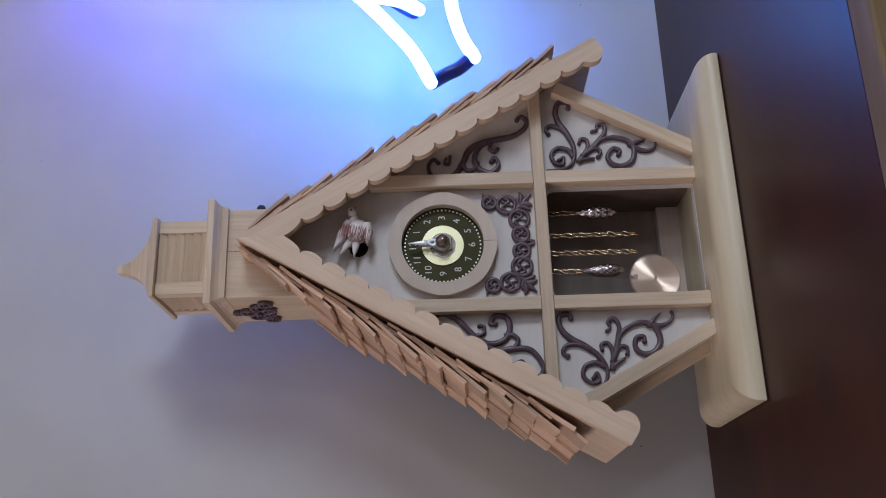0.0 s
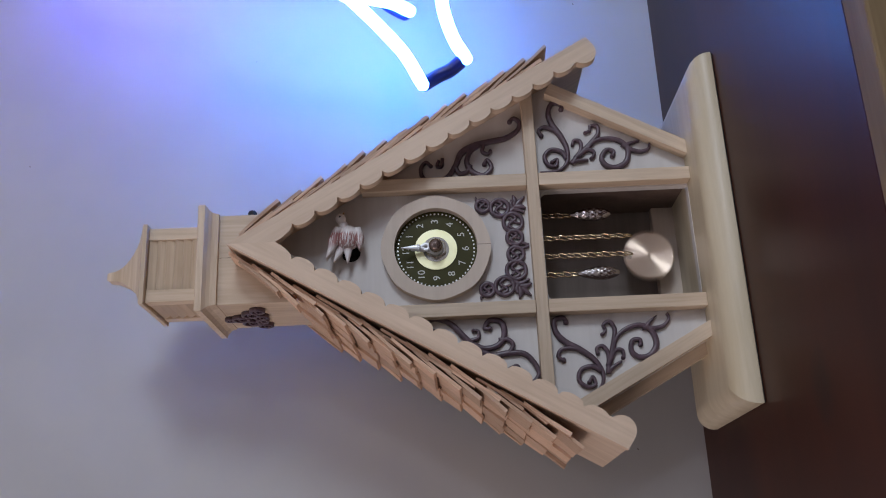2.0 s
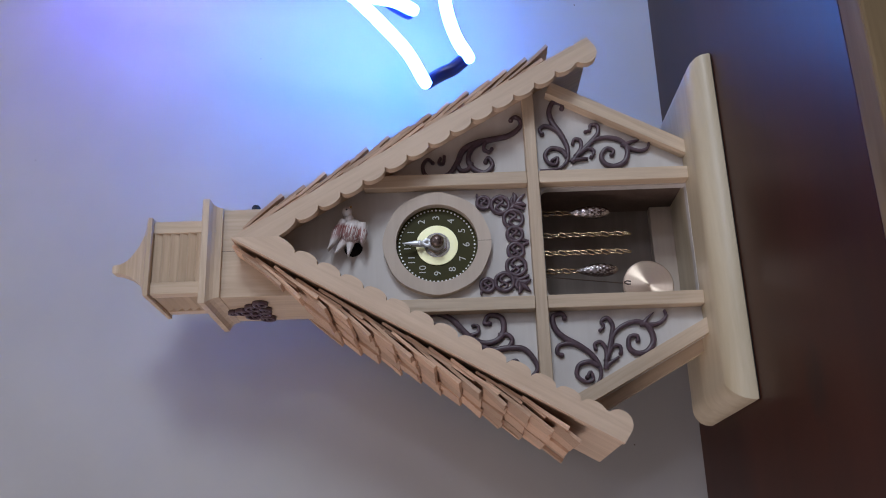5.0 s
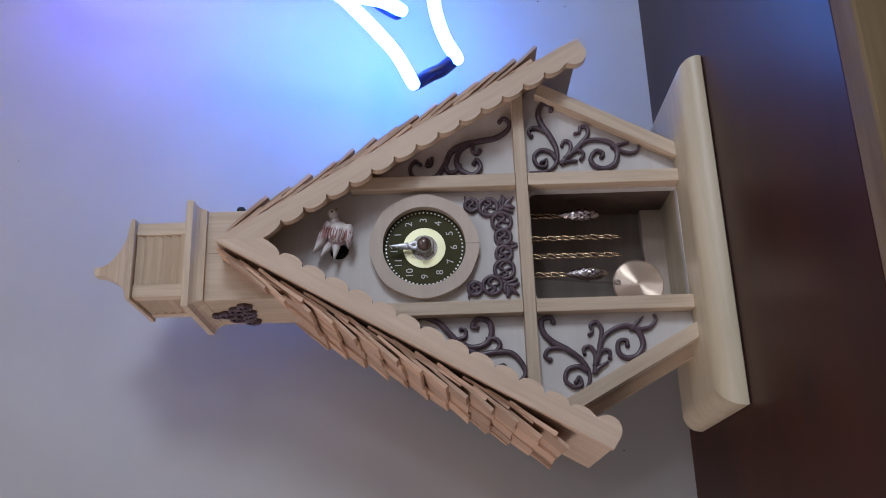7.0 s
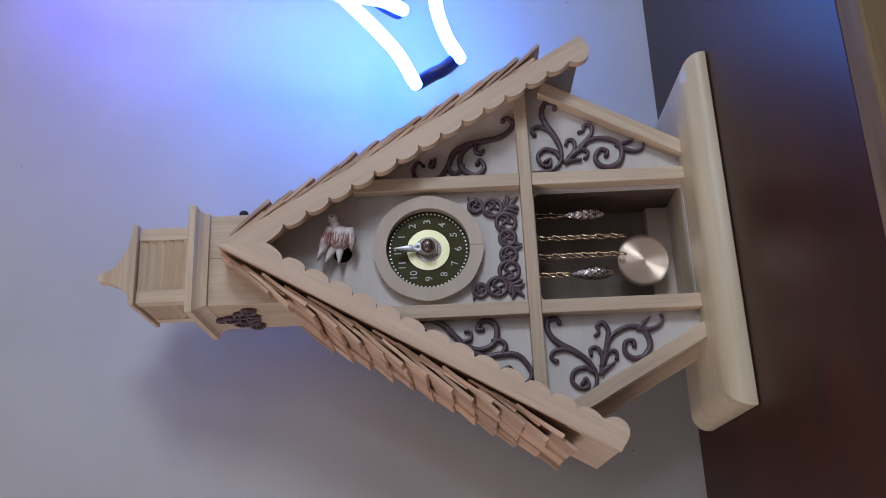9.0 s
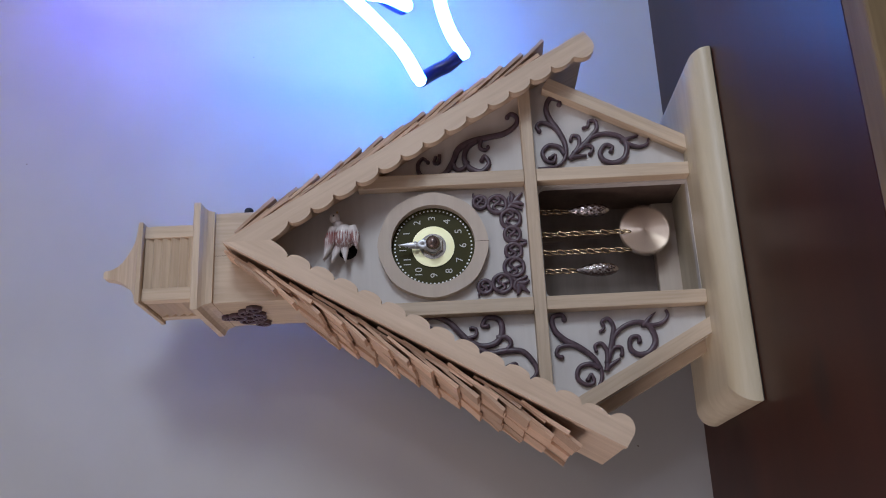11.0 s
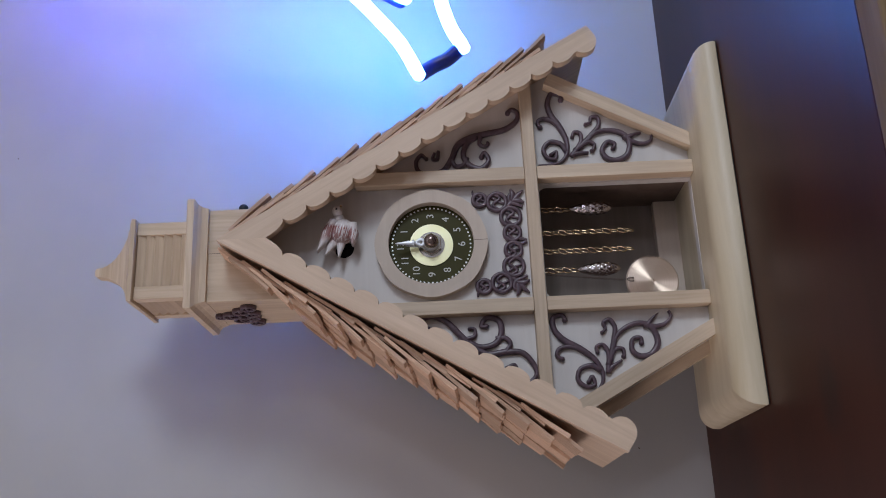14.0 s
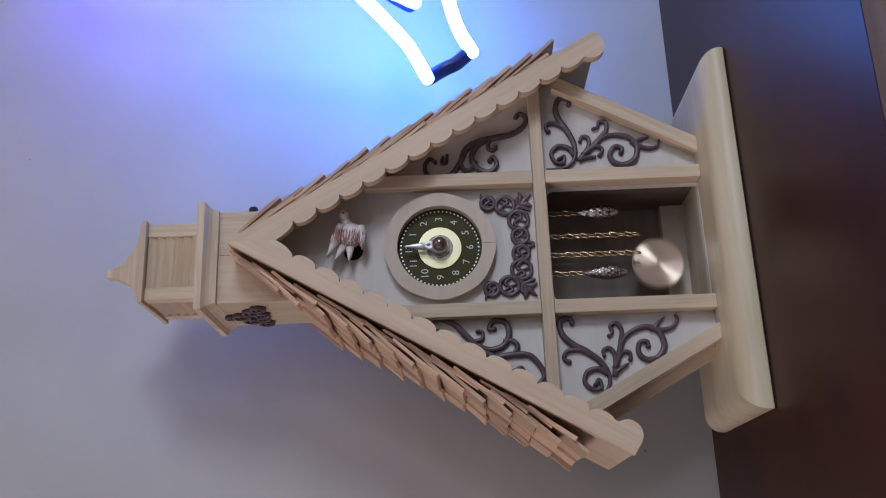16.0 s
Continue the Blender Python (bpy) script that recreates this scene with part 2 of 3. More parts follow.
def rings(bm, loops, close=True, caps=True):
    rows = [[bm.verts.new(p) for p in loop] for loop in loops]
    n = len(rows[0])
    for a, b in zip(rows, rows[1:]):
        for i in range(n if close else n - 1):
            bm.faces.new((a[i], a[(i + 1) % n], b[(i + 1) % n], b[i]))
    if caps:
        bm.faces.new(rows[0])
        bm.faces.new(list(reversed(rows[-1])))
    return bm


def moulding(profile, cx, cy, hx, hy):
    """A rectangle that grows and shrinks with height: rows of (inset, z)."""
    bm = bmesh.new()
    return rings(bm, [[(cx + sx * (hx - i), cy + sy * (hy - i), z) for sx, sy in ((-1, -1), (1, -1), (1, 1), (-1, 1))] for i, z in profile])


def lathe(profile, n=32, bm=None, m=None):
    """Rows of (radius, height) turned round z, then set by m."""
    bm = bm or bmesh.new()
    m = m or Matrix()
    return rings(bm, [[m @ Vector((max(r, 1e-5) * math.cos(2 * math.pi * i / n), max(r, 1e-5) * math.sin(2 * math.pi * i / n), h)) for i in range(n)] for r, h in profile])


def smooth_line(points, steps=6, closed=False):
    """Catmull-Rom through points of any size."""
    pts = [Vector(p) for p in points]
    pts = [pts[-1], *pts, pts[0], pts[1]] if closed else [2 * pts[0] - pts[1], *pts, 2 * pts[-1] - pts[-2]]
    out = []
    for a, b, c, d in zip(pts, pts[1:], pts[2:], pts[3:]):
        for k in range(steps):
            u = k / steps
            out.append(0.5 * (2 * b + (c - a) * u + (2 * a - 5 * b + 4 * c - d) * u * u + (3 * b - a - 3 * c + d) * u ** 3))
    return out if closed else [*out, pts[-2]]


def stroke(bm, points, r0, r1, y, rise, side=1, steps=6, closed=False, rm=None, top=((1, 0), (0.98, 0.72), (0.74, 0.96), (0, 1))):
    """A carved scroll line in the x-z plane (points in mm): flat on top with eased edges, or as top says."""
    line = smooth_line([(side * x / 1000, z / 1000) for x, z in points], steps, closed)
    n = len(line)
    loops = []
    for i, p in enumerate(line):
        a, b = line[(i - 1) % n] if closed or i else p, line[(i + 1) % n] if closed or i < n - 1 else p
        tan = (b - a).normalized()
        nor = Vector((-tan.y, tan.x))
        u = i / (n - 1)
        r = (r0 * (1 - u) + r1 * u) if rm is None else (r0 * (1 - 2 * u) + rm * 2 * u if u < 0.5 else rm * (2 - 2 * u) + r1 * (2 * u - 1))
        r /= 1000
        loops.append([(p.x + nor.x * r * c, y - rise * s, p.y + nor.y * r * c) for c, s in (*top, *((-c, s) for c, s in reversed(top[:-1])))])
    if closed:
        loops.append(loops[0])
    return rings(bm, loops, caps=not closed)


ROUND = ((1, 0), (0.95, 0.55), (0.6, 0.93), (0, 1))


def bead(bm, x, z, r, y, rise, side=1):
    m = Matrix.LocRotScale((side * x / 1000, y, z / 1000), None, (r / 1000, rise, r / 1000))
    bmesh.ops.create_icosphere(bm, subdivisions=2, radius=1.0, matrix=m)


def frame_of(origin, xdir, ydir):
    """A pose with its x and y along the given ways."""
    x, y = Vector(xdir).normalized(), Vector(ydir).normalized()
    return Matrix.Translation(origin) @ Matrix((x, y, x.cross(y))).transposed().to_4x4()


UP = frame_of((0, 0, 0), (0, 0, 1), (0, 1, 0))  # local x upwards, local z to the left


def upright(x0, x1, y0, y1, z0, z1, bevel=0.0004):
    """A post whose grain runs upwards: mesh in its own space, and its pose."""
    return block(z0, z1, y0, y1, -x1, -x0, bevel), UP


# ---- setting ----
def setting():
    def wall(name, dims, mat, label):
        tagged(part(name, block(*dims), mat), label, kind="structure")

    wall("wall_north", (-1.7, 1.7, 0.1120, 0.23, -0.75, 1.85), WALL, "smooth pale painted wall behind the clock")
    west = cut_panel([(-2.7, -0.75), (0.1120, -0.75), (0.1120, 1.85), (-2.7, 1.85)], [[(-0.97, 0.56), (-0.27, 0.56), (-0.27, 1.44), (-0.97, 1.44)]], 0.0, 0.12)
    tagged(part("wall_west", west, ROOM, m=pose(-1.7, 0, 0, 0, 0, 90)), "painted side wall with a window opening", kind="structure")
    east = cut_panel([(-2.7, -0.75), (0.23, -0.75), (0.23, 1.85), (-2.7, 1.85)], [[(-2.56, -0.03), (-1.70, -0.03), (-1.70, 0.87), (-2.56, 0.87)]], -0.12, 0.0)
    tagged(part("wall_east", east, ROOM, m=pose(1.7, 0, 0, 0, 0, 90)), "painted side wall with a window opening", kind="structure")
    south = cut_panel([(-1.7, -0.75), (1.7, -0.75), (1.7, 1.85), (-1.7, 1.85)], [[(0.75, 0.35), (1.41, 0.35), (1.41, 1.15), (0.75, 1.15)]], -2.82, -2.70)
    tagged(part("wall_south", south, ROOM), "painted wall with a window opening across the room", kind="structure")
    wall("floor", (-1.82, 1.82, -2.82, 0.23, -0.85, -0.75), FLOOR, "brown board floor")
    wall("ceiling", (-1.82, 1.82, -2.82, 0.23, 1.85, 1.95), ROOM, "plain painted ceiling")


def wall_marks():
    rng = random.Random(5)
    for x, z, r in ((0.252, 0.083, 0.0010), (0.262, 0.068, 0.0007), (0.246, 0.061, 0.0009), (0.225, 0.215, 0.0008), (-0.118, 0.047, 0.0009), (0.120, 0.498, 0.0008), (0.205, 0.322, 0.0006)):
        bm = bmesh.new()
        bmesh.ops.create_icosphere(bm, subdivisions=2, radius=1.0, matrix=Matrix.LocRotScale((x, 0.1120, z), Euler((0, rng.uniform(0, 3), 0)), (r * 0.8, 0.0002, r * 0.5)))
        tagged(part("wall_mark", bm, INSIDE, smooth=True), "tiny dark chip in the wall paint", kind="structure")


def table():
    top = thing("table", "dark stained wooden table with an oak edge strip", "table")
    part("tabletop", block(-0.95, 0.95, -0.2060, 0.1116, -0.028, 0.0, 0.0012), TABLE, top, "dark red-brown polished board")
    part("edging", block(-0.95, 0.95, -0.2255, -0.2063, -0.030, 0.0008, 0.0015), OAK, top, "yellowish oak edge strip")
    part("apron", block(-0.90, 0.90, -0.19, 0.09, -0.10, -0.0285), TABLE, top)
    for x in (-0.85, 0.85):
        for y in (-0.16, 0.06):
            part("leg", block(x - 0.025, x + 0.025, y - 0.025, y + 0.025, -0.75, -0.10, 0.002), TABLE, top)
    desk = thing("low_cabinet", "plain brown wooden cabinet in front of the table", "cabinet")
    part("body", block(-0.9, 0.9, -0.48, -0.235, -0.75, -0.04, 0.002), OAKBROWN, desk)


OAKBROWN = wood("brown_cabinet_wood", (0.16, 0.085, 0.045), (0.09, 0.045, 0.022), along=6, across=60, rough=0.4, vary=0.0)

# ---- the clock ----
APEX, RUN = 0.3086, 0.265
YV = -0.0195
PANEL_Y = 0.009


def slope(side):
    """Local x down the roof's slope from the ridge, local z outwards."""
    return frame_of((0, 0, APEX), (side * 0.5, 0, -0.8660), (0, side, 0))


def verge(clock, side):
    w = 0.0148
    poly = [(0.0, 0.0), (0.8660 * 2 * w, -w)]
    notch, step, deep, lobe = 0.0401, 0.0162, 0.0098, 0.0042
    for k in range(1, 6):
        a = math.pi / 2 * k / 6
        poly.append((0.0256 + 0.0145 * math.sin(a), -deep - 0.005 * math.cos(a)))
    for i in range(13):
        for k in range(10):
            u = -1 + 2 * k / 10
            poly.append((notch + step * (i + 0.5 + 0.5 * u), -deep - lobe * math.sqrt(1 - u * u)))
    for k in range(15):
        a = math.radians(-150 + 158 * k / 14)
        poly.append((0.2588 + 0.0086 * math.cos(a), -0.0080 + 0.0086 * math.sin(a)))
    poly.append((0.2668, 0.0))
    ys = sorted((side * YV, side * (YV + 0.006)))
    part("verge_board", prism(poly, *ys), EDGE, clock, "scalloped pale wooden bargeboard", slope(side))


def roof(clock, side):
    rng = random.Random(11 if side > 0 else 23)
    roof_ob = part("roof_deck", prism([(0.0009, -0.0005), (0.2662, -0.0005), (0.2662, -0.0045), (0.0078, -0.0045)], *sorted((side * (YV + 0.0062), side * 0.080))), EDGE, clock, "thin wooden roof board", slope(side))
    kinds = []
    for k in range(6):
        bm = bmesh.new()
        length, thick, warp = 0.034, 0.0020 + 0.0005 * k / 5, (k - 2.5) * 0.0003
        loops = []
        for i in range(5):
            u = i / 4
            h = warp * math.sin(math.pi * u) + (0.0005 * (u ** 3) * (k % 3))
            th = thick * (0.7 + 0.3 * u)
            loops.append([(length * u, -0.5, h), (length * u, 0.5, h), (length * u, 0.5, h + th), (length * u, -0.5, h + th)])
        rings(bm, loops)
        bmesh.ops.recalc_face_normals(bm, faces=bm.faces)
        me = bpy.data.meshes.new("shingle")
        bm.to_mesh(me)
        bm.free()
        me.materials.append(CEDAR)
        kinds.append(me)
    # an under layer fills the joints of the upper one, as on a real roof
    for layer, (base_up, shift, low, high) in enumerate(((0.0012, -0.0078, 0.0026, 0.0038), (0.0033, 0.0, 0.0036, 0.0058))):
        for c in range(16):
            butt = 0.2440 + shift - 0.0155 * (15 - c)
            y, first = YV + 0.0072 + rng.uniform(-0.0012, 0.0020), True
            while y < 0.078:
                width = rng.uniform(0.016, 0.029) * (0.6 if first and (c + layer) % 2 else 1.0)
                width = min(width, 0.0835 - y)
                at_tower = butt < 0.061
                if butt < 0.033:
                    break
                if at_tower:
                    width = min(width, 0.0085 - y)
                if width > 0.004:
                    start = max(butt - 0.034 + rng.uniform(-0.0014, 0.0014), -0.0005)
                    stretch = (butt + rng.uniform(-0.0012, 0.0012) - start) / 0.034
                    rise = rng.uniform(low, high) + (0.0012 if first and layer else 0.0)
                    lift = math.degrees(math.atan2(rise, 0.034))
                    ob = new("shingle", rng.choice(kinds))
                    ob.parent = roof_ob
                    ob.matrix_basis = Matrix.Translation((start, side * (y + width / 2), base_up + rise * max(0, 1 - stretch) + 0.0008 * max(0, 1 - butt / 0.06))) @ pose(0, 0, 0, rng.uniform(-1.5, 1.5) * (0.3 if at_tower else 1), -lift, rng.uniform(-1.3, 1.3) * (0.3 if at_tower else 1)) @ Matrix.Diagonal((stretch, width - 0.0004, 1, 1))
                y += max(width, 0.002)
                first = False
                if at_tower:
                    break


def facade(clock):
    def under(x):
        return APEX - 0.0092 - 1.732 * abs(x)

    outline = [(-0.0655, 0.0164), (-0.1130, under(0.113)), (0.0, under(0)), (0.1130, under(0.113)), (0.0655, 0.0164)]
    r, hx, zt = 0.005, 0.0372, 0.1125
    window = [(-hx, 0.0166)] + [(-hx + r - r * math.cos(a), zt - r + r * math.sin(a)) for a in (0, 0.4, 0.8, 1.2, 1.57)] + [(hx - r + r * math.sin(a), zt - r + r * math.cos(a)) for a in (0, 0.4, 0.8, 1.2, 1.57)] + [(hx, 0.0166)]
    bm = cut_panel(outline, [circle(0.0005, 0.2357, 0.0061, 24), window], PANEL_Y, PANEL_Y + 0.006)
    part("front_panel", bm, PANEL, clock, "pale birch front panel")
    for side in (-1, 1):
        a, b = sorted((side * 0.0381, side * 0.0466))
        part("post", upright(a, b, 0.0, PANEL_Y, 0.0164, 0.1136)[0], PINE, clock, m=UP)
        part("post", upright(a, b, 0.0, PANEL_Y, 0.1215, 0.228)[0], PINE, clock, m=UP)
        length = math.hypot(0.0468, 0.0868)
        m = frame_of((side * 0.0606, 0, 0.0164), (side * 0.0468, 0, 0.0868), (0, side, 0))
        poly = [(-0.0023, 0.0043), (0.0023, -0.0043), (length, -0.0043), (length, 0.0043)]
        back = [(-0.0018, 0.0036), (0.0058, -0.0114), (length, -0.0114), (length, 0.0036)]
        part("side_board", prism(back, *sorted((side * 0.0160, side * 0.0300))), PINE, clock, m=m)
        part("brace", prism(poly, *sorted((0.0, side * PANEL_Y))), PINE, clock, m=m)
    part("rail", block(-0.1045, 0.1045, -0.0004, PANEL_Y, 0.1138, 0.1213, 0.0004), PINE, clock)


def case(clock):
    y0, y1 = PANEL_Y + 0.0062, 0.0625
    box = part("case", prism([(-0.0425, 0.0160), (0.0425, 0.0160), (0.0425, 0.215), (0.022, 0.250), (-0.022, 0.250), (-0.0425, 0.215)], y1, y1 + 0.004), BACKBOARD, clock, "wooden case behind the front, coloured darker for its shade")
    # Sides and top are coloured dark for the shade inside the case.
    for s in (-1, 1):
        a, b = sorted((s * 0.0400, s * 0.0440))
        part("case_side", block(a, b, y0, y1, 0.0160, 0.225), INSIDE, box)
    # Solid black block, added so the bird hole reads as deep shade.
    part("hole_shade_block", block(-0.013, 0.013, PANEL_Y + 0.0064, 0.050, 0.2215, 0.250), DARKHOLE, box, "black block that stands in for shade behind the bird hole")
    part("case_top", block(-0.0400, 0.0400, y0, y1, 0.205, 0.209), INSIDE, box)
    part("cleat", block(-0.0398, 0.0398, 0.0545, y1 - 0.0002, 0.0160, 0.0315, 0.0006), RING, box, "pale strip along the foot of the case")


def base(clock):
    profile = [(0.0004, 0.0007), (0.0, 0.0012), (0.0, 0.0026)]
    for k in range(1, 25):
        a = math.pi / 2 * k / 24
        profile.append((0.0130 * (1 - math.cos(a)), 0.0026 + 0.0138 * math.sin(a)))
    bm = moulding(profile, 0.0, 0.0214, 0.1123, 0.0503)
    ob = part("base", bm, BASEWOOD, clock, "thick pale base with rounded top edges")
    # Thin near-black slab fills the gap between base and table.
    part("base_pad", block(-0.1115, 0.1115, -0.0281, 0.0709, 0.0, 0.0008), PAD, ob, "thin near-black pad under the base")
    return ob


def belfry(clock):
    cy = 0.0381
    low = part("belfry_base", upright(-0.0300, 0.0300, 0.0093, 0.0672, 0.2520, 0.3225)[0], PINE, clock, "square wooden tower base", UP)
    part("cornice", moulding([(0.0050, 0.3205), (0.0047, 0.3222), (0.0040, 0.3245), (0.0026, 0.3266), (0.0004, 0.3282), (0.0, 0.3284), (0.0, 0.3322), (0.0008, 0.3330), (0.004, 0.3331)], 0, 0.0376, 0.0353, 0.0360), PINE, low, "coved cornice", UP.inverted())
    part("joint", block(0.2995, 0.3208, 0.00925, 0.0096, -0.0013, -0.0010), INSIDE, low)
    room = part("lantern", block(-0.0195, 0.0195, cy - 0.0190, cy + 0.0190, 0.3331, 0.3672), INSIDE, clock, "louvred belfry lantern")
    for sx in (-1, 1):
        for sy in (-1, 1):
            a, b = sorted((sx * 0.0168, sx * 0.0250))
            c, d = sorted((sy * 0.0168, sy * 0.0245))
            part("corner_post", upright(a, b, cy + c, cy + d, 0.3331, 0.3673)[0], PINE, room, m=UP)
    for k in range(6):
        z = 0.3360 + 0.0056 * k
        tilt = 28
        part("louvre", block(-0.0168, 0.0168, -0.0011, 0.0011, -0.0034, 0.0034), PINE, room, m=pose(0, cy - 0.0218, z, tilt, 0, 0))
        for s in (-1, 1):
            part("louvre", block(-0.0168, 0.0168, -0.0011, 0.0011, -0.0034, 0.0034), PINE, room, m=pose(s * 0.0222, cy, z, 0, 0, s * 90) @ pose(0, 0, 0, tilt, 0, 0))
    part("side_knob", lathe([(0.0030, 0.0), (0.0030, 0.0095), (0.0022, 0.0108), (0.0, 0.0110)], 18, m=UP.inverted() @ pose(0.0298, 0.030, 0.304, 0, 90, 0)), DARKHOLE, low, "small dark knob on the tower", smooth=True)
    h = 0.0268
    cap = [(0.0012, 0.3672), (0.0, 0.3676), (0.0, 0.3702), (0.0006, 0.3706)]
    for z, f in ((0.3716, 0.90), (0.3730, 0.79), (0.3747, 0.68), (0.3764, 0.60), (0.3780, 0.535), (0.3797, 0.47), (0.3814, 0.41), (0.3832, 0.355), (0.3850, 0.30), (0.3870, 0.25), (0.3890, 0.205), (0.3920, 0.155), (0.3950, 0.12), (0.3975, 0.108), (0.3994, 0.10), (0.4006, 0.07), (0.4011, 0.02)):
        cap.append((h * (1 - f), z))
    part("spire", moulding(cap, 0.0, cy, h, h + 0.0015), PINE, clock, "flared wooden spire")
    for s in (-1, 1):
        bm = bmesh.new()
        for x, z, r in ((10, -1, 5.0), (1, 7, 5.2), (-9, 2, 5.4), (4, -7, 4.2), (-17, -6, 4.4), (18, -7, 4.2), (-5, -6, 3.6), (0, 14, 3.0)):
            stroke(bm, [(x + r * math.cos(a), z + r * math.sin(a)) for a in (0, 1.05, 2.1, 3.14, 4.19, 5.24)], 1.0, 1.0, 0.0, 0.0027, steps=3, closed=True)
            stroke(bm, [(x - r, z), (x, z + r * 0.3), (x + r, z - r * 0.2)], 0.8, 0.6, 0.0, 0.0023, steps=3)
        stroke(bm, [(-17, -6), (-9, 2), (-5, -6), (4, -7), (1, 7), (0, 14), (1, 7), (10, -1), (18, -7)], 0.7, 0.7, 0.0, 0.0018, steps=4)
        part("tower_fretwork", bm, FRET, low, "dark interlaced wooden ornament", UP.inverted() @ pose(s * 0.0301, 0.040, 0.3045, 0, 0, s * 90), smooth=True)


def scrollwork(clock, corner):
    y, up, side = PANEL_Y + 0.0002, 0.0030, 1
    # the ornaments on the left are the same pieces, turned into their corner
    low = Matrix() if corner > 0 else pose(-0.0700, 0, 0.0826, 0, -29.5, 0) @ pose(-0.0691, 0, -0.0854)
    high = Matrix() if corner > 0 else pose(-0.0601, 0, 0.1427, 0, -121.4, 0) @ pose(-0.0549, 0, -0.1572)
    bm = bmesh.new()
    stroke(bm, [(95.2, 93.5), (99.0, 94.3), (100.0, 99.8), (92.8, 102.9), (84.3, 101.0), (75.8, 96.1), (66.0, 92.5), (56.5, 93.3), (50.6, 99.4), (49.6, 111.6)], 1.2, 0.7, y, up, side, rm=2.0)
    stroke(bm, [(76.4, 109.1), (80.2, 110.1), (82.5, 106.1), (79.4, 99.5), (73.7, 95.0)], 1.1, 1.4, y, up, side)
    stroke(bm, [(57.0, 103.1), (58.6, 99.6), (53.8, 100.9), (55.1, 105.7), (61.2, 107.7), (65.8, 103.1), (64.1, 96.4), (58.5, 92.9)], 1.0, 1.6, y, up, side)
    stroke(bm, [(68.6, 89.0), (71.9, 87.3), (70.8, 83.5), (65.6, 83.3), (60.3, 86.2), (55.1, 90.4)], 0.9, 1.7, y, up, side)
    stroke(bm, [(58.5, 76.5), (62.5, 74.9), (64.7, 78.5), (62.2, 83.6), (59.0, 87.6)], 1.0, 1.5, y, up, side)
    stroke(bm, [(57.2, 79.3), (57.0, 85.3), (56.3, 90.0)], 0.8, 1.8, y, up, side)
    stroke(bm, [(77.1, 79.8), (78.3, 76.4), (81.8, 75.7), (81.6, 71.3), (76.0, 71.2), (70.7, 75.4), (63.5, 82.3), (59.0, 87.6)], 0.8, 1.8, y, up, side)
    stroke(bm, [(64.7, 79.7), (70.6, 74.2), (72.3, 65.4), (69.9, 56.9), (63.5, 52.6), (54.8, 54.8), (51.1, 61.9), (53.4, 68.4), (58.9, 70.4), (64.1, 66.6), (62.6, 62.2), (59.6, 62.9)], 1.2, 1.1, y, up, side, rm=1.9)
    stroke(bm, [(67.7, 56.0), (63.4, 50.2), (61.8, 44.2), (63.6, 39.1), (67.2, 38.1)], 1.7, 0.7, y, up, side)
    stroke(bm, [(66.5, 54.5), (68.4, 49.7), (69.3, 44.6)], 1.7, 0.3, y, up, side)
    for x, z, r in ((95.4, 94.0, 1.8), (76.6, 108.6, 1.7), (57.0, 103.0, 1.5), (68.8, 88.6, 1.3), (58.6, 76.9, 1.5), (77.3, 79.4, 1.3), (59.6, 63.2, 1.7)):
        bead(bm, x, z, r, y - 0.0006, up * 0.95, side)
    part("scrollwork", bm, FRET, clock, "dark carved scroll ornament", low, smooth=True)
    bm = bmesh.new()
    stroke(bm, [(87.8, 129.6), (90.0, 126.0), (86.8, 122.6), (81.2, 124.3), (76.0, 132.1), (73.8, 143.4), (71.5, 153.4), (66.4, 162.3), (57.1, 166.6), (48.6, 173.5), (48.4, 186.4), (55.5, 189.4), (60.7, 186.0), (57.8, 182.4)], 1.1, 0.9, y, up, side, rm=2.1)
    stroke(bm, [(57.6, 148.0), (60.4, 145.4), (54.7, 143.0), (49.6, 148.4), (52.6, 155.6), (59.5, 158.9), (67.5, 156.1), (72.0, 149.7)], 1.0, 1.6, y, up, side, rm=1.9)
    stroke(bm, [(66.9, 142.5), (64.8, 145.1), (67.2, 148.3), (72.2, 147.2)], 0.9, 1.4, y, up, side)
    stroke(bm, [(57.6, 167.0), (52.0, 164.2), (52.6, 159.3), (57.5, 156.5)], 1.5, 1.4, y, up, side)
    stroke(bm, [(62.9, 174.8), (57.5, 175.6), (57.7, 178.7), (61.7, 177.3)], 1.1, 0.9, y, up, side)
    for x, z, r in ((87.8, 129.0, 1.7), (57.8, 147.4, 1.8), (67.0, 143.0, 1.4), (58.2, 182.6, 1.4)):
        bead(bm, x, z, r, y - 0.0006, up * 0.95, side)
    part("scrollwork", bm, FRET, clock, "dark carved scroll ornament partly under the roof", high, smooth=True)
    bm, side = bmesh.new(), corner
    for x, z, r in ((28.2, 150.3, 4.2), (26.4, 139.4, 5.9), (16.2, 131.4, 6.2), (5.6, 131.0, 5.0)):
        stroke(bm, [(x + r * math.cos(a), z + r * math.sin(a)) for a in (0, 1.05, 2.1, 3.14, 4.19, 5.24)], 1.3, 1.3, y, 0.0028, side, steps=4, closed=True)
        stroke(bm, [(x - r, z - r * 0.3), (x - r * 0.3, z + r * 0.45), (x + r * 0.4, z - r * 0.3), (x + r * 0.9, z + r * 0.35)], 1.0, 1.0, y, 0.0025, side, steps=5)
        stroke(bm, [(x + r * 0.5, z + r * 0.5), (x + r * 0.1, z), (x - r * 0.2, z - r * 0.8)], 0.7, 0.7, y, 0.0022, side, steps=4)
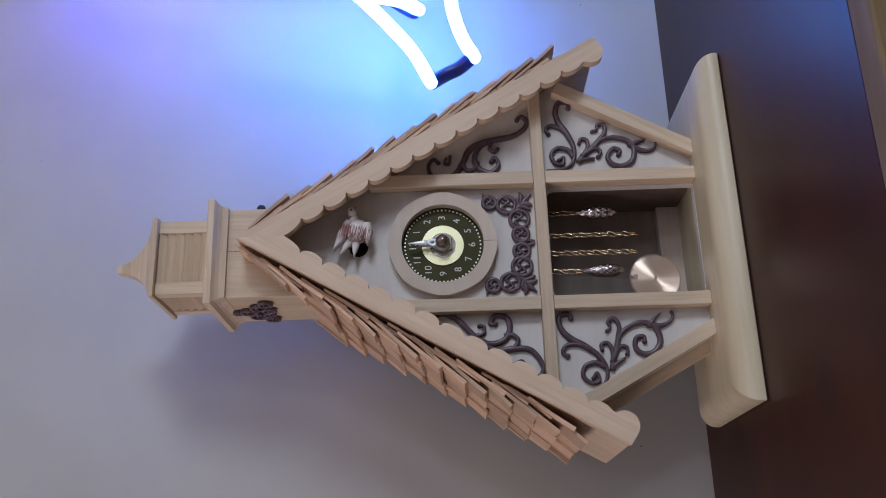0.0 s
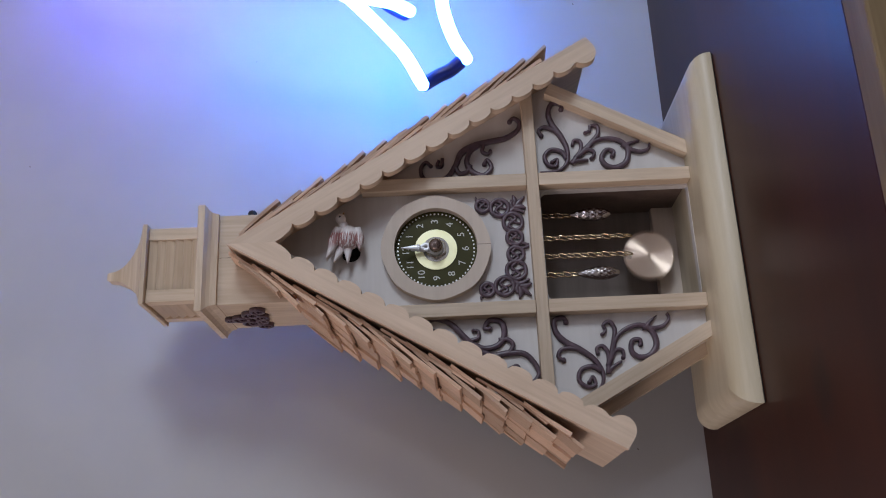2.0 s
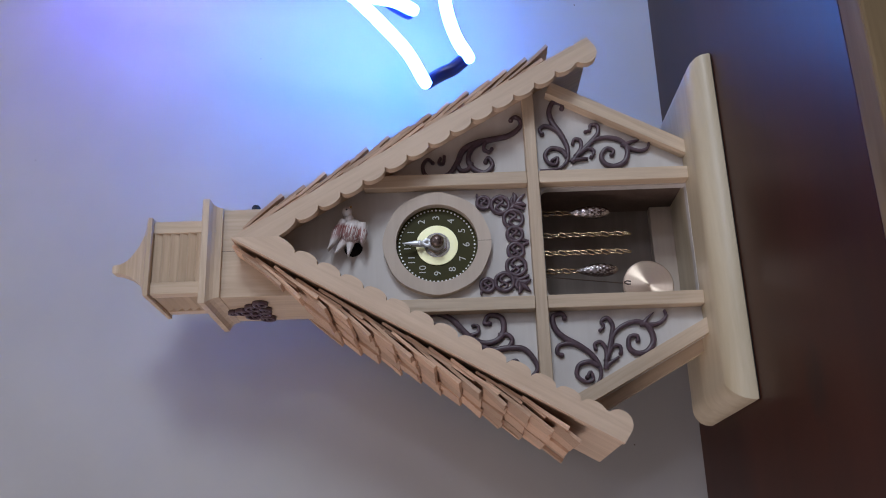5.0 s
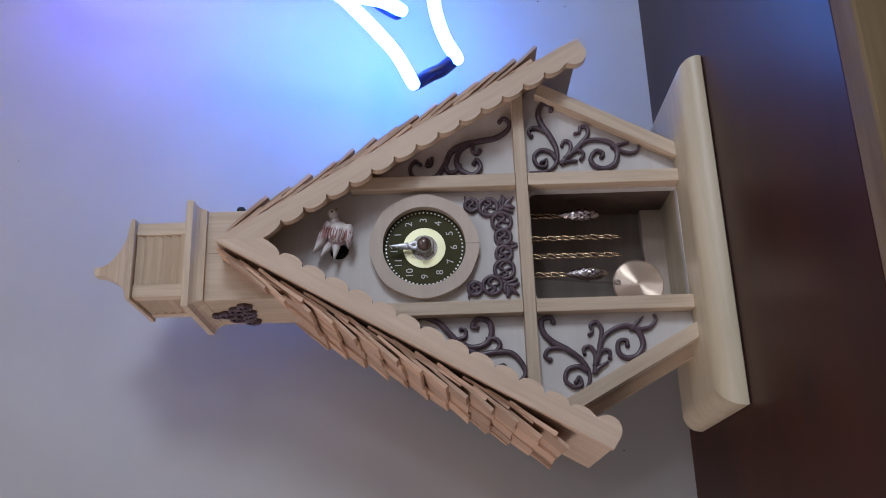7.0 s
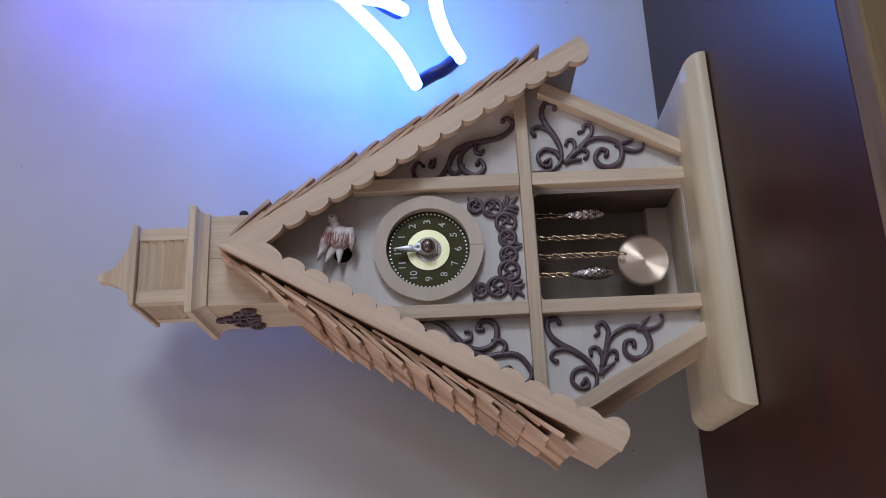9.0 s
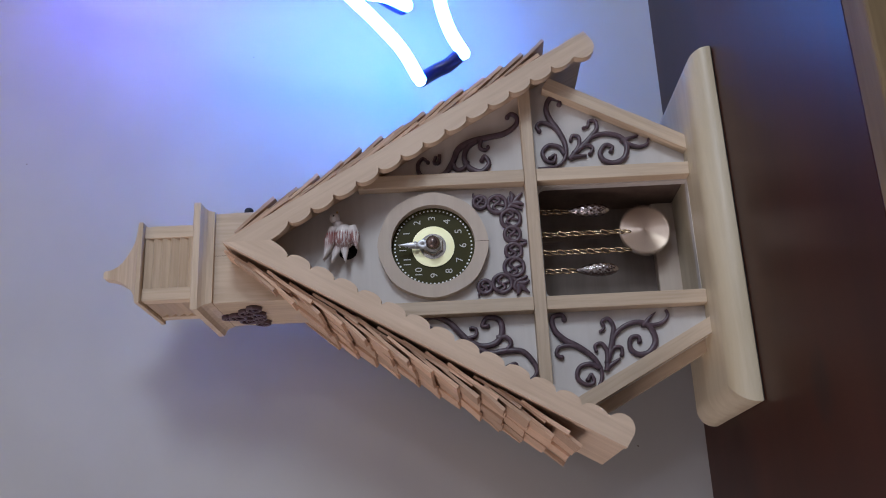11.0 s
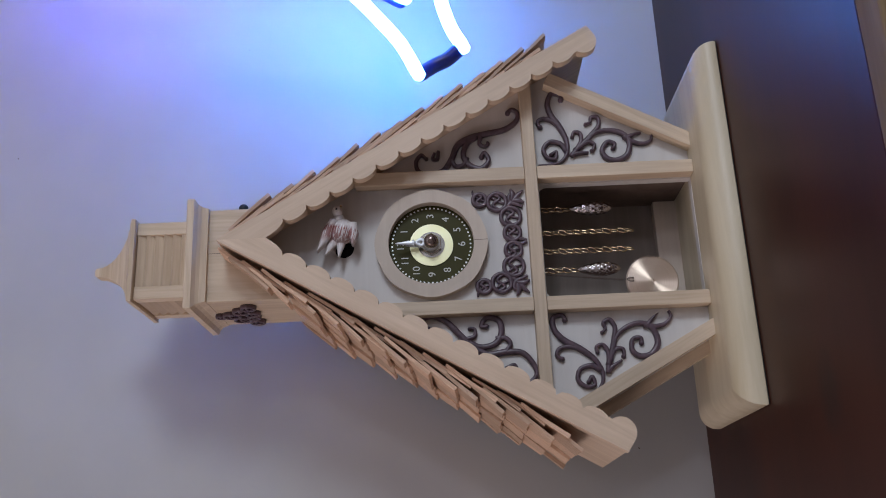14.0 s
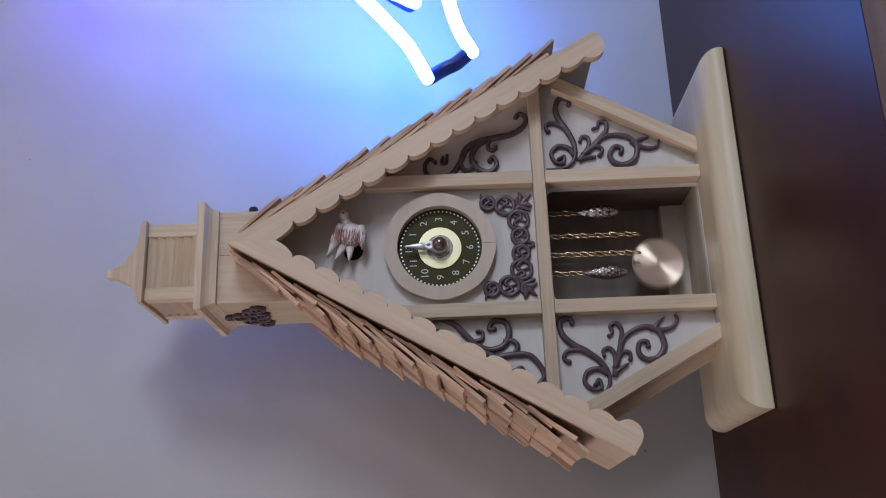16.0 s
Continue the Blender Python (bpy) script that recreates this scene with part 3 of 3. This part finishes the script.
    stroke(bm, [(34.6, 154.4), (32.6, 154.2), (31.0, 151.5)], 0.5, 1.1, y, 0.0024, side)
    stroke(bm, [(33.4, 122.9), (30.6, 126.0), (26.0, 130.0), (22.0, 135.0)], 0.4, 1.2, y, 0.0026, side, rm=2.1)
    stroke(bm, [(34.6, 130.6), (31.2, 129.4), (27.2, 130.2)], 0.5, 1.0, y, 0.0027, side, rm=2.0)
    stroke(bm, [(25.4, 122.4), (26.8, 126.0), (26.6, 130.4)], 0.5, 1.0, y, 0.0027, side, rm=2.0)
    stroke(bm, [(31.2, 131.0), (28.5, 132.0), (25.5, 130.5), (24.0, 126.5), (22.4, 123.6)], 1.2, 0.8, y, 0.0026, side, rm=1.5)
    stroke(bm, [(2.4, 127.8), (1.2, 124.6), (0.4, 122.4)], 1.1, 1.0, y, 0.0026, side)
    stroke(bm, [(1.6, 132.6), (0.7, 130.0), (2.4, 127.0)], 0.9, 1.0, y, 0.0026, side)
    part("filigree", bm, FRET, clock, "dark interlaced corner ornament", smooth=True)


def text_mesh(word, size):
    cu = bpy.data.curves.new("numeral", "FONT")
    cu.body, cu.size, cu.align_x, cu.align_y, cu.extrude = word, size, "CENTER", "CENTER", 0.00008
    ob = bpy.data.objects.new("numeral", cu)
    scene.collection.objects.link(ob)
    me = bpy.data.meshes.new_from_object(ob)
    bpy.data.objects.remove(ob)
    me.materials.clear()
    me.materials.append(WHITE)
    return me


def dial(clock):
    cz, face = 0.1815, 0.0082
    n = 64
    outer = []
    for i in range(n):
        a = 2 * math.pi * i / n
        k = 0.0346 + 0.0003 * math.cos(8 * a)
        outer.append((k * math.cos(a), cz + k * math.sin(a)))
    ring = part("dial_ring", cut_panel(outer, [circle(0, cz, 0.0263, 64)], 0.0026, PANEL_Y), RING, clock, "turned wooden ring round the dial")
    part("joint", block(0.0004, 0.0007, 0.00255, 0.0030, cz - 0.0350, cz - 0.0264), INSIDE, ring)
    disc = part("dial", lathe([(0.0262, 0.0), (0.0262, 0.0014), (0.0, 0.0014)], 64, m=pose(0, face + 0.0016, cz, 90)), DIAL, clock, "black dial with white numerals")
    bm = bmesh.new()
    for i in range(60):
        a = 2 * math.pi * i / 60
        bmesh.ops.create_cone(bm, cap_ends=True, segments=10, radius1=0.00058 if i % 5 else 0.00068, radius2=0.0005, depth=0.0002, matrix=pose(0.0243 * math.sin(a), face, cz + 0.0243 * math.cos(a), 90))
    part("minute_dots", bm, DOTS, disc, "ring of white minute dots")
    for k in range(1, 13):
        a = math.radians(30 * k)
        ob = new("numeral", text_mesh(str(k), 0.0064))
        ob.parent, ob.matrix_basis = disc, pose(0.0190 * math.sin(a), face - 0.0001, cz + 0.0190 * math.cos(a), 90)
    part("centre_plate", cut_panel(circle(0, cz, 0.0135, 48), [circle(0, cz, 0.0070, 32)], face - 0.0006, face + 0.0002), CREAM, disc, "pale polished centre ring")
    part("nut", prism(circle(0, cz, 0.0070, 6), face - 0.0032, face - 0.0004, bevel=0.0005), STEEL, disc, "bright hexagonal nut")
    part("washer", lathe([(0.0083, 0), (0.0083, 0.0006), (0.0, 0.0006)], 40, m=pose(0, face - 0.0004, cz, 90)), STEEL, disc)

    def hand(name, length, turn, y, ball):
        bm = bmesh.new()
        k = length
        stroke(bm, circle(0, 0, 4.0, 10), 0.9, 0.9, 0, 0.0008, steps=2, closed=True, top=ROUND)
        stroke(bm, [(0, 4.0), (1.9, 6.0 * k), (0, 9.6 * k)], 1.25, 1.1, 0, 0.0008, top=ROUND)
        stroke(bm, [(0, 4.0), (-1.9, 6.0 * k), (0, 9.6 * k)], 1.25, 1.1, 0, 0.0008, top=ROUND)
        bead(bm, 0, 10.9 * k, ball, -0.0002, 0.0008)
        bead(bm, 1.3, 10.9 * k, 0.9, -0.0002, 0.0007)
        bead(bm, -1.3, 10.9 * k, 0.9, -0.0002, 0.0007)
        stroke(bm, [(0, 11.0 * k), (0, 14.0 * k), (0, 22.0 * k)], 1.4, 0.3, 0, 0.0008, rm=1.6, top=ROUND)
        part(name, bm, SILVER, disc, "slim silver " + name.replace("_", " "), pose(0, y, cz, 0, turn, 0), smooth=True)

    hand("hour_hand", 0.72, -4.0, face - 0.0036, 1.5)
    hand("minute_hand", 1.0, -0.5, face - 0.0062, 1.6)
    part("spindle_cap", lathe([(0.0042, 0), (0.0045, 0.0008), (0.0045, 0.0022), (0.0038, 0.0040), (0.0023, 0.0052), (0.0, 0.0056)], 28, m=pose(0, face - 0.0066, cz, 90)), BRONZE, disc, "domed bronze spindle cap", smooth=True)


def cuckoo_clock():
    clock = thing("cuckoo_clock", "pale wooden gabled cuckoo clock with a shingled roof and belfry", "clock")
    base(clock)
    case(clock)
    facade(clock)
    dial(clock)
    belfry(clock)
    for side in (-1, 1):
        verge(clock, side)
        scrollwork(clock, side)
    for side in (-1, 1):
        roof(clock, side)
    return clock


# ---- what hangs in and on the clock ----
def chain_mesh(z0, z1, seed):
    rng = random.Random(seed)
    bm = bmesh.new()
    step, z, k = 0.0047, z1, 0
    while z > z0:
        loops = []
        for i in range(12):
            a = 2 * math.pi * i / 12
            c = Vector((0.0016 * math.cos(a), 0, 0.0031 * math.sin(a)))
            out = Vector((math.cos(a), 0, math.sin(a)))
            loops.append([c + 0.00046 * (math.cos(b) * out + math.sin(b) * Vector((0, 1, 0))) for b in (0, 1.26, 2.51, 3.77, 5.03)])
        loops.append(loops[0])
        m = pose(0, 0, z, 0, 0, (38 if k % 2 else 18) + rng.uniform(-9, 9)) @ pose(0, 0, 0, 0, 26, 0)
        rings(bm, [[m @ v for v in loop] for loop in loops], caps=False)
        z, k = z - step, k + 1
    return bm


def weights():
    y = 0.027
    for x, z in ((0.0265, 0.0648), (-0.0145, 0.0630)):
        w = thing("chain_weight", "small pine cone weight of pewter on a brass chain", "clock weight", (x, y, z), "clock weights")
        nu = 44
        bm = bmesh.new()
        loops = []
        for j in range(nu + 1):
            u = j / nu
            r = 0.0042 * math.sin(math.pi * min(1, 0.04 + 0.93 * u ** 0.8)) ** 0.75
            row = []
            for i in range(40):
                a = 2 * math.pi * i / 40
                scale = 0.97 + 0.15 * (abs(math.sin(4 * a + 19 * u)) * abs(math.sin(4 * a - 19 * u)))
                row.append((r * scale * math.cos(a), r * scale * math.sin(a), 0.0275 * u))
            loops.append(row)
        rings(bm, loops)
        part("pine_cone", bm, CONE, w, "ribbed pewter pine cone", smooth=True)
        part("chain", chain_mesh(0.029, 0.128, int(x * 1e4)), BRASS, w, smooth=True)
    for x, z in ((0.0107, 0.0535), (-0.0018, 0.0545)):
        w = thing("loose_chain", "free end of a fine brass clock chain", "chain", (x, y, z), "loose chains")
        part("chain", chain_mesh(0.0, 0.138, int(x * 1e4) + 7), BRASS, w, smooth=True)


PIVOT_Z = 0.2274


def pendulum():
    p = thing("pendulum", "thin brown rod with a turned copper disc bob", "pendulum", (0, 0.040, PIVOT_Z))
    part("rod", lathe([(0.0004, -0.1715), (0.0004, 0.0)], 10), INSIDE, p, "thin brown rod", smooth=True)
    part("bob", lathe([(0.0, -0.0016), (0.0160, -0.0016), (0.0168, -0.0010), (0.0168, 0.0010), (0.0161, 0.0016), (0.0010, 0.0017), (0.0006, 0.0022), (0.0, 0.0023)], 72, m=pose(0, 0, 0, 90)), COPPER, p, "round brushed copper bob", pose(0, 0, -0.1875))
    bm = bmesh.new()
    stroke(bm, [(-0.9, -2), (-1.1, 0.5), (0, 2.4), (1.1, 0.5), (0.9, -2)], 0.35, 0.35, 0, 0.0007, steps=4)
    part("hook", bm, BRONZE, p, "small wire hook on the bob", pose(0, -0.0018, -0.1735), smooth=True)
    return p


def bird():
    b = thing("cuckoo_bird", "small white painted bird with red-brown streaked wings", "bird", (0, 0.0, PIVOT_Z))

    def blob(name, cx, cz, rx, ry, rz, turn, y, mat, label=""):
        bm = bmesh.new()
        bmesh.ops.create_uvsphere(bm, u_segments=24, v_segments=16, radius=1.0)
        bm.transform(pose(cx / 1000, y / 1000, cz / 1000, 0, turn, 0) @ Matrix.Diagonal((rx / 1000, ry / 1000, rz / 1000, 1)))
        part(name, bm, mat, b, label, smooth=True)

    def feather(name, points, r0, rm, r1, y, rise, label=""):
        bm = bmesh.new()
        stroke(bm, points, r0, r1, y / 1000, rise / 1000, steps=8, rm=rm, top=ROUND)
        stroke(bm, points, r0, r1, y / 1000, -rise / 1000 * 0.6, steps=8, rm=rm, top=ROUND)
        part(name, bm, PLUMAGE, b, label, smooth=True)

    blob("body", 6.4, 10.2, 8.4, 5.6, 8.0, 8, 0, PLUMAGE)
    blob("neck", 13.6, 13.6, 4.0, 3.2, 3.4, -25, -0.6, PLUMAGE)
    blob("head", 18.2, 15.6, 3.7, 3.3, 3.2, -20, -1.4, PLUMAGE, "round white head")
    blob("eye", 18.8, 15.9, 0.7, 0.5, 0.7, 0, -4.4, PEN_BLACK, "black painted eye")
    blob("beak", 21.6, 14.4, 1.5, 0.8, 0.7, 20, -1.6, BRASS, "small beak")
    feather("wing", [(11.8, 16.0), (6.0, 17.6), (-2.0, 19.2), (-9.6, 21.6)], 2.6, 3.7, 0.3, -1.5, 3.6, "streaked folded wing")
    feather("wing", [(12.2, 4.6), (8.0, 3.4), (3.0, 2.0), (-1.8, 1.4)], 2.8, 3.3, 0.6, -1.5, 3.6, "streaked folded wing")
    feather("tail", [(3.0, 12.5), (-3.0, 14.4), (-10.4, 16.8)], 3.6, 2.6, 0.5, 0.0, 2.0, "pale tail feathers")
    feather("tail", [(3.0, 9.5), (-3.0, 9.0), (-10.2, 8.4)], 3.4, 2.4, 0.5, 0.0, 2.0, "pale tail feathers")
    part("peg", lathe([(0.0011, 0.0), (0.0011, 0.020)], 10, m=pose(0.0005, 0.022, 0.0085, 90)), DARKHOLE, b, "thin dark peg")
    return b


def neon_sign():
    sign = thing("neon_sign", "lit blue-white neon tube sign on the wall", "neon sign")
    y, r = 0.035, 0.0048

    def tube(name, pts, mat, rad, label=""):
        line = smooth_line([(x / 1000, y + dy / 1000, z / 1000) for x, dy, z in pts], 8)
        bm, loops, n = bmesh.new(), [], len(line)
        for i, p in enumerate(line):
            tan = (line[min(i + 1, n - 1)] - line[max(i - 1, 0)]).normalized()
            side = tan.cross(Vector((0, 1, 0))).normalized()
            upw = side.cross(tan)
            for e in ([0.15, 0.6, 0.9] if i == 0 else [1]):
                loops.append([p + (math.cos(2 * math.pi * k / 14) * side + math.sin(2 * math.pi * k / 14) * upw) * rad * e - (tan * rad * math.sqrt(1 - e * e) if i == 0 else Vector()) for k in range(14)])
        rings(bm, loops)
        return part(name, bm, mat, sign, label, smooth=True)

    tube("tube", [(134.2, 0, 186.5), (158.8, 0, 198.4), (178.8, 0, 213.0), (196.8, 0, 227.8), (212.1, 0, 243.0), (218.5, 0, 267.4), (223, 0, 300), (226, 0, 335), (240, 0, 352)], NEON, r, "glowing blue-white tube")
    tube("tube", [(196.1, 1, 194.0), (203.3, 0.5, 206.6), (206.7, 0, 220.2), (212.6, 0, 243.0)], NEON, r, "glowing blue-white tube")
    tube("tube", [(153.6, 0, 154.6), (170.1, 0, 162.7), (191.1, 0, 168.5), (212.4, 0, 171.0), (250, 0, 176), (290, 0, 196), (318, 0, 245)], NEON, r, "glowing blue-white tube")
    # Tube out of view, added to throw a violet glow on the wall.
    tube("tube", [(272, 0, 372), (284, 0, 410), (286, 0, 450), (310, 0, 480)], VIOLET, r, "unseen violet tube added to tint the upper wall")
    tube("blocked_tube", [(135.6, 3, 185.5), (140.0, 5, 180.4), (144.4, 6, 173.8), (147.6, 5, 166.0), (153.4, 3, 158.0)], SLEEVE, 0.0052, "dark blue painted-out tube")
    tube("blocked_tube", [(198.5, 7, 198.0), (209.4, 9, 211.0), (222, 9, 220), (236, 8, 214)], SLEEVE, 0.0058, "dark blue painted-out tube")
    for x, z in ((308, 478),):
        part("standoff", lathe([(0.004, 0.0), (0.004, 0.004), (0.0022, 0.005), (0.0022, 0.068)], 14, m=pose(x / 1000, 0.1118, z / 1000, 90)), WHITE, sign, "tube support", smooth=True)


setting()
wall_marks()
table()
cuckoo_clock()
weights()
PENDULUM, BIRD = pendulum(), bird()
neon_sign()


def motions():
    period, left, swing = 0.6985, 0.080, 7.0
    times = [k / 15 for k in range(241)]

    def lean(t):
        return swing * math.cos(2 * math.pi * (t - left) / period)

    walk(PENDULUM, [(t, pose(0, 0.040, PIVOT_Z, 0, lean(t), 0)) for t in times])
    walk(BIRD, [(t, pose(0, 0.0, PIVOT_Z, 0, lean(t) + 6.4, 0)) for t in times])


motions()
